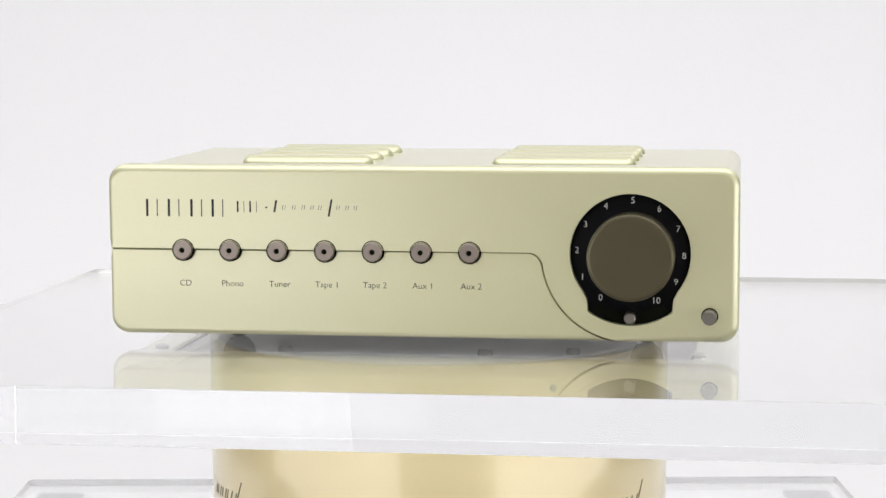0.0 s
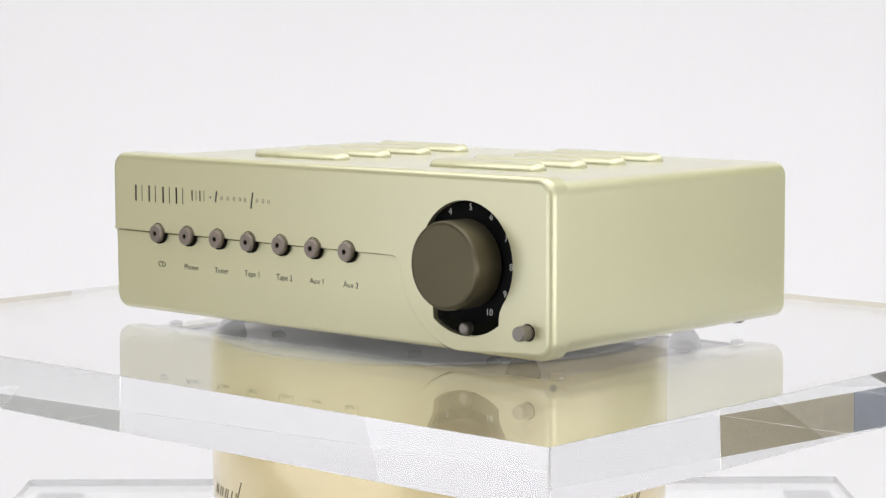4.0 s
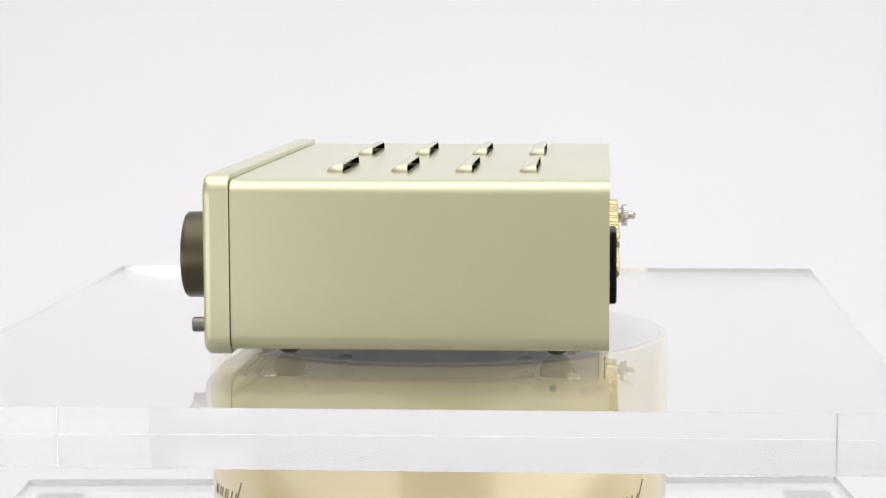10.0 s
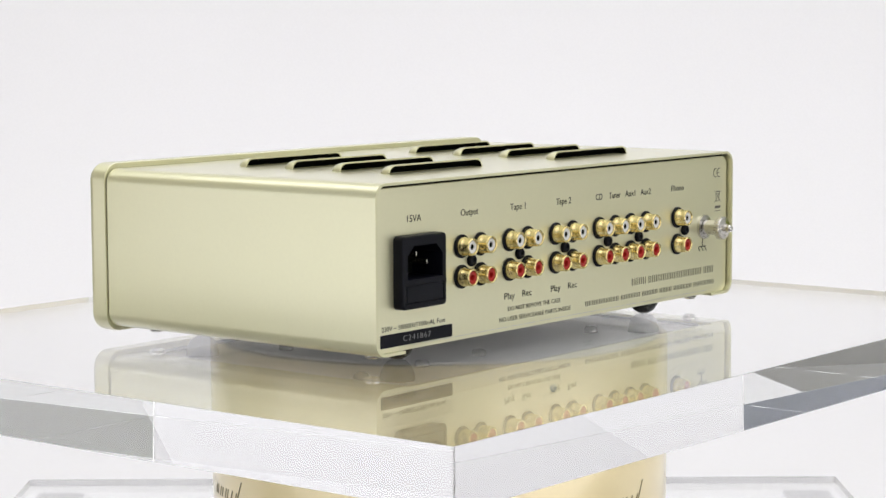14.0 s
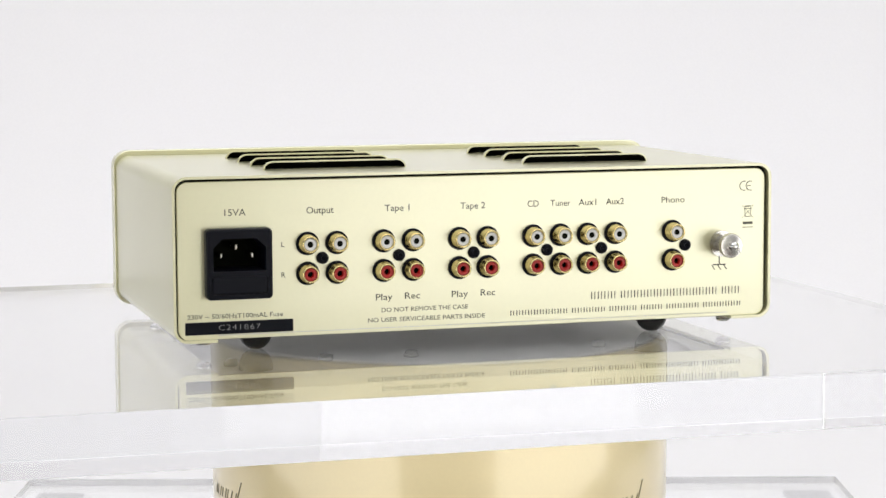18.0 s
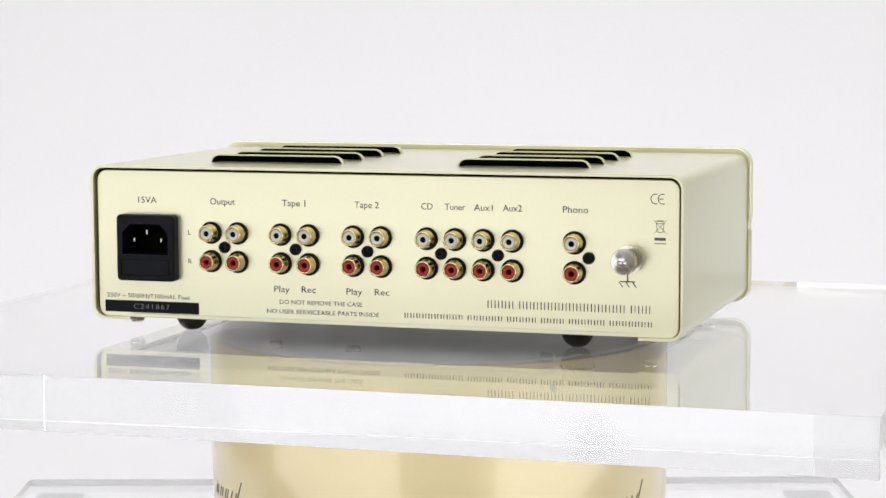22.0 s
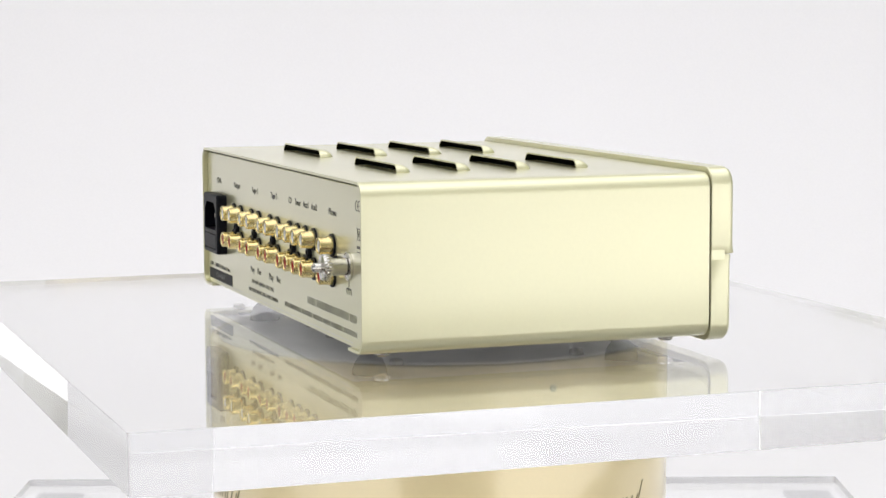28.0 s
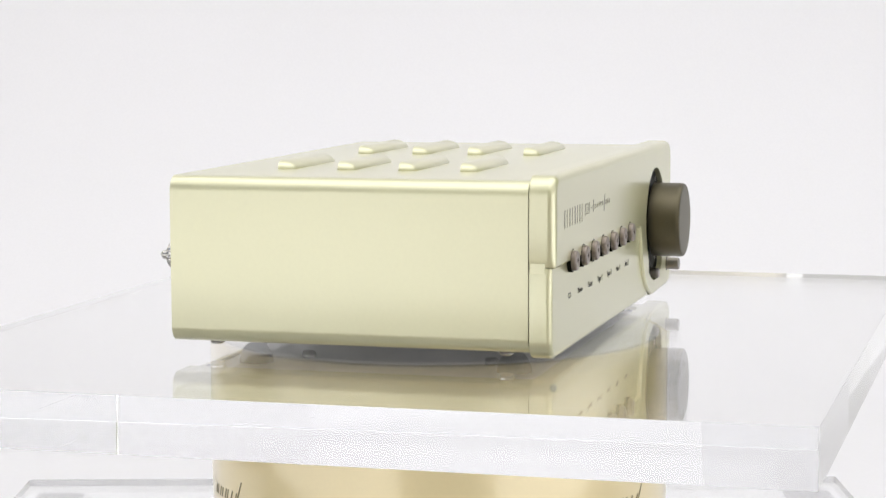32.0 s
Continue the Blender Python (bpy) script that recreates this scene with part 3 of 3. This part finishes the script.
def sockets():
    for x in (0.0913, 0.0764, 0.0525, 0.0373, 0.0131, -0.0018, -0.0261, -0.0409, -0.0556, -0.0706, -0.1023):
        phono_socket(x, 0.0555, True)
        phono_socket(x, 0.0407, False)
    for x in (0.0838, 0.0445, 0.0055, -0.0336, -0.0632, -0.1095):
        sc = part("panel_screw", lathe([(0.0007, BACK + 0.0012), (0.0013, BACK + 0.0022), (0.0024, BACK + 0.0020), (0.0030, BACK + 0.0012), (0.0031, BACK - 0.0005)], 20, (x, 0, 0.0481)), PLASTIC, AMP, "small black screw")
    # earth terminal
    x, z, b = -0.1299, 0.0481, BACK
    post = part("earth_terminal", lathe([(0.0068, b - 0.0005), (0.0068, b + 0.0014), (0.0042, b + 0.0016), (0.0024, b + 0.0018), (0.0024, b + 0.0150), (0.0023, b + 0.0174), (0.0016, b + 0.0182)], 28, (x, 0, z)), CHROME, AMP, "nickel earth terminal with a knurled nut")
    bm = bmesh.new()
    n = 72
    rings = []
    for r, y in ((0.0026, b + 0.0020), (0.0042, b + 0.0020), (0.0042, b + 0.0080), (0.0044, b + 0.0100), (0.0061, b + 0.0103), (0.0064, b + 0.0107), (0.0064, b + 0.0132), (0.0060, b + 0.0138), (0.0036, b + 0.0141), (0.0026, b + 0.0145)):
        ring = []
        for i in range(n):
            a = 2 * math.pi * i / n
            rr = r - (0.0004 if r > 0.0060 and i % 3 == 0 else 0)
            ring.append((x + rr * math.cos(a), y, z + rr * math.sin(a)))
        rings.append(ring)
    loft(bm, rings)
    part("knurled_nut", bm, CHROME, post)
    part("tip", lathe([(0.0008, b + 0.0187), (0.0014, b + 0.0185), (0.0017, b + 0.0181), (0.0017, b + 0.0170)], 20, (x, 0, z)), ZINC, post, "bright rounded tip")


def underside():
    for x, front, back in ((-0.099, 0.0320, 0.1680), (0.113, 0.0325, 0.1648)):
        for y in (front, back):
            part("foot", lathe([(0.0010, RISE), (0.0028, RISE + 0.0002), (0.0048, RISE + 0.0012), (0.0066, RISE + 0.0030), (0.0079, RISE + 0.0054), (0.0086, RISE + 0.0082), (0.0087, CB + 0.0029)], 28, (x, y, 0), "z"), RUBBER, AMP, "black rubber dome foot")
    spots = [(-0.1390, 0.0260), (0.1395, 0.0262), (-0.1375, 0.1740), (0.1410, 0.1730), (0.1225, 0.1500), (0.0725, 0.1475), (0.0275, 0.1490), (-0.0775, 0.1470), (-0.0785, 0.0485), (0.0285, 0.0450), (0.0735, 0.0555)]
    for x, y in spots:
        lip = abs(x) > 0.1365
        zt = CB + (0.0002 if lip else 0.0029)
        low = 0.0052 if lip else 0.0078
        part("cover_screw", lathe([(0.0009, low + 0.0006), (0.0012, low), (0.0026, low + 0.0002), (0.0035, low + 0.0007), (0.0037, low + 0.0014), (0.0034, low + 0.0017), (0.0040, low + 0.0021), (0.0041, low + 0.0029), (0.0036, zt), (0.0034, zt + 0.0004)], 24, (x, y, 0), "z"), ZINC if lip else BLACKED, AMP, "small nickel screw" if lip else "small blackened screw")


front_panel()
cover()
rear_panel()
mains_inlet()
sockets()
underside()

# all parts were drawn from the middle of the front panel: move them over to the turning axis
for child in AMP.children_recursive:
    child.data.transform(Matrix.Translation((-AX, -AY, 0)))


def motions():
    turns = [(0, 8.26), (2, 25.47), (4, 42.74), (6, 60.02), (8, 77.22), (10, 94.36), (12, 111.49), (14, 128.65), (16, 145.86), (18, 163.13), (20, 180.46),
             (22, 197.84), (24, 215.32), (26, 232.91), (28, 250.53), (30, 268.13), (32, 285.75)]
    rows = [(t, pose(0, 0, 0, 0, 0, -a)) for t, a in turns]
    walk(AMP, rows)
    walk(TURN, rows)


motions()
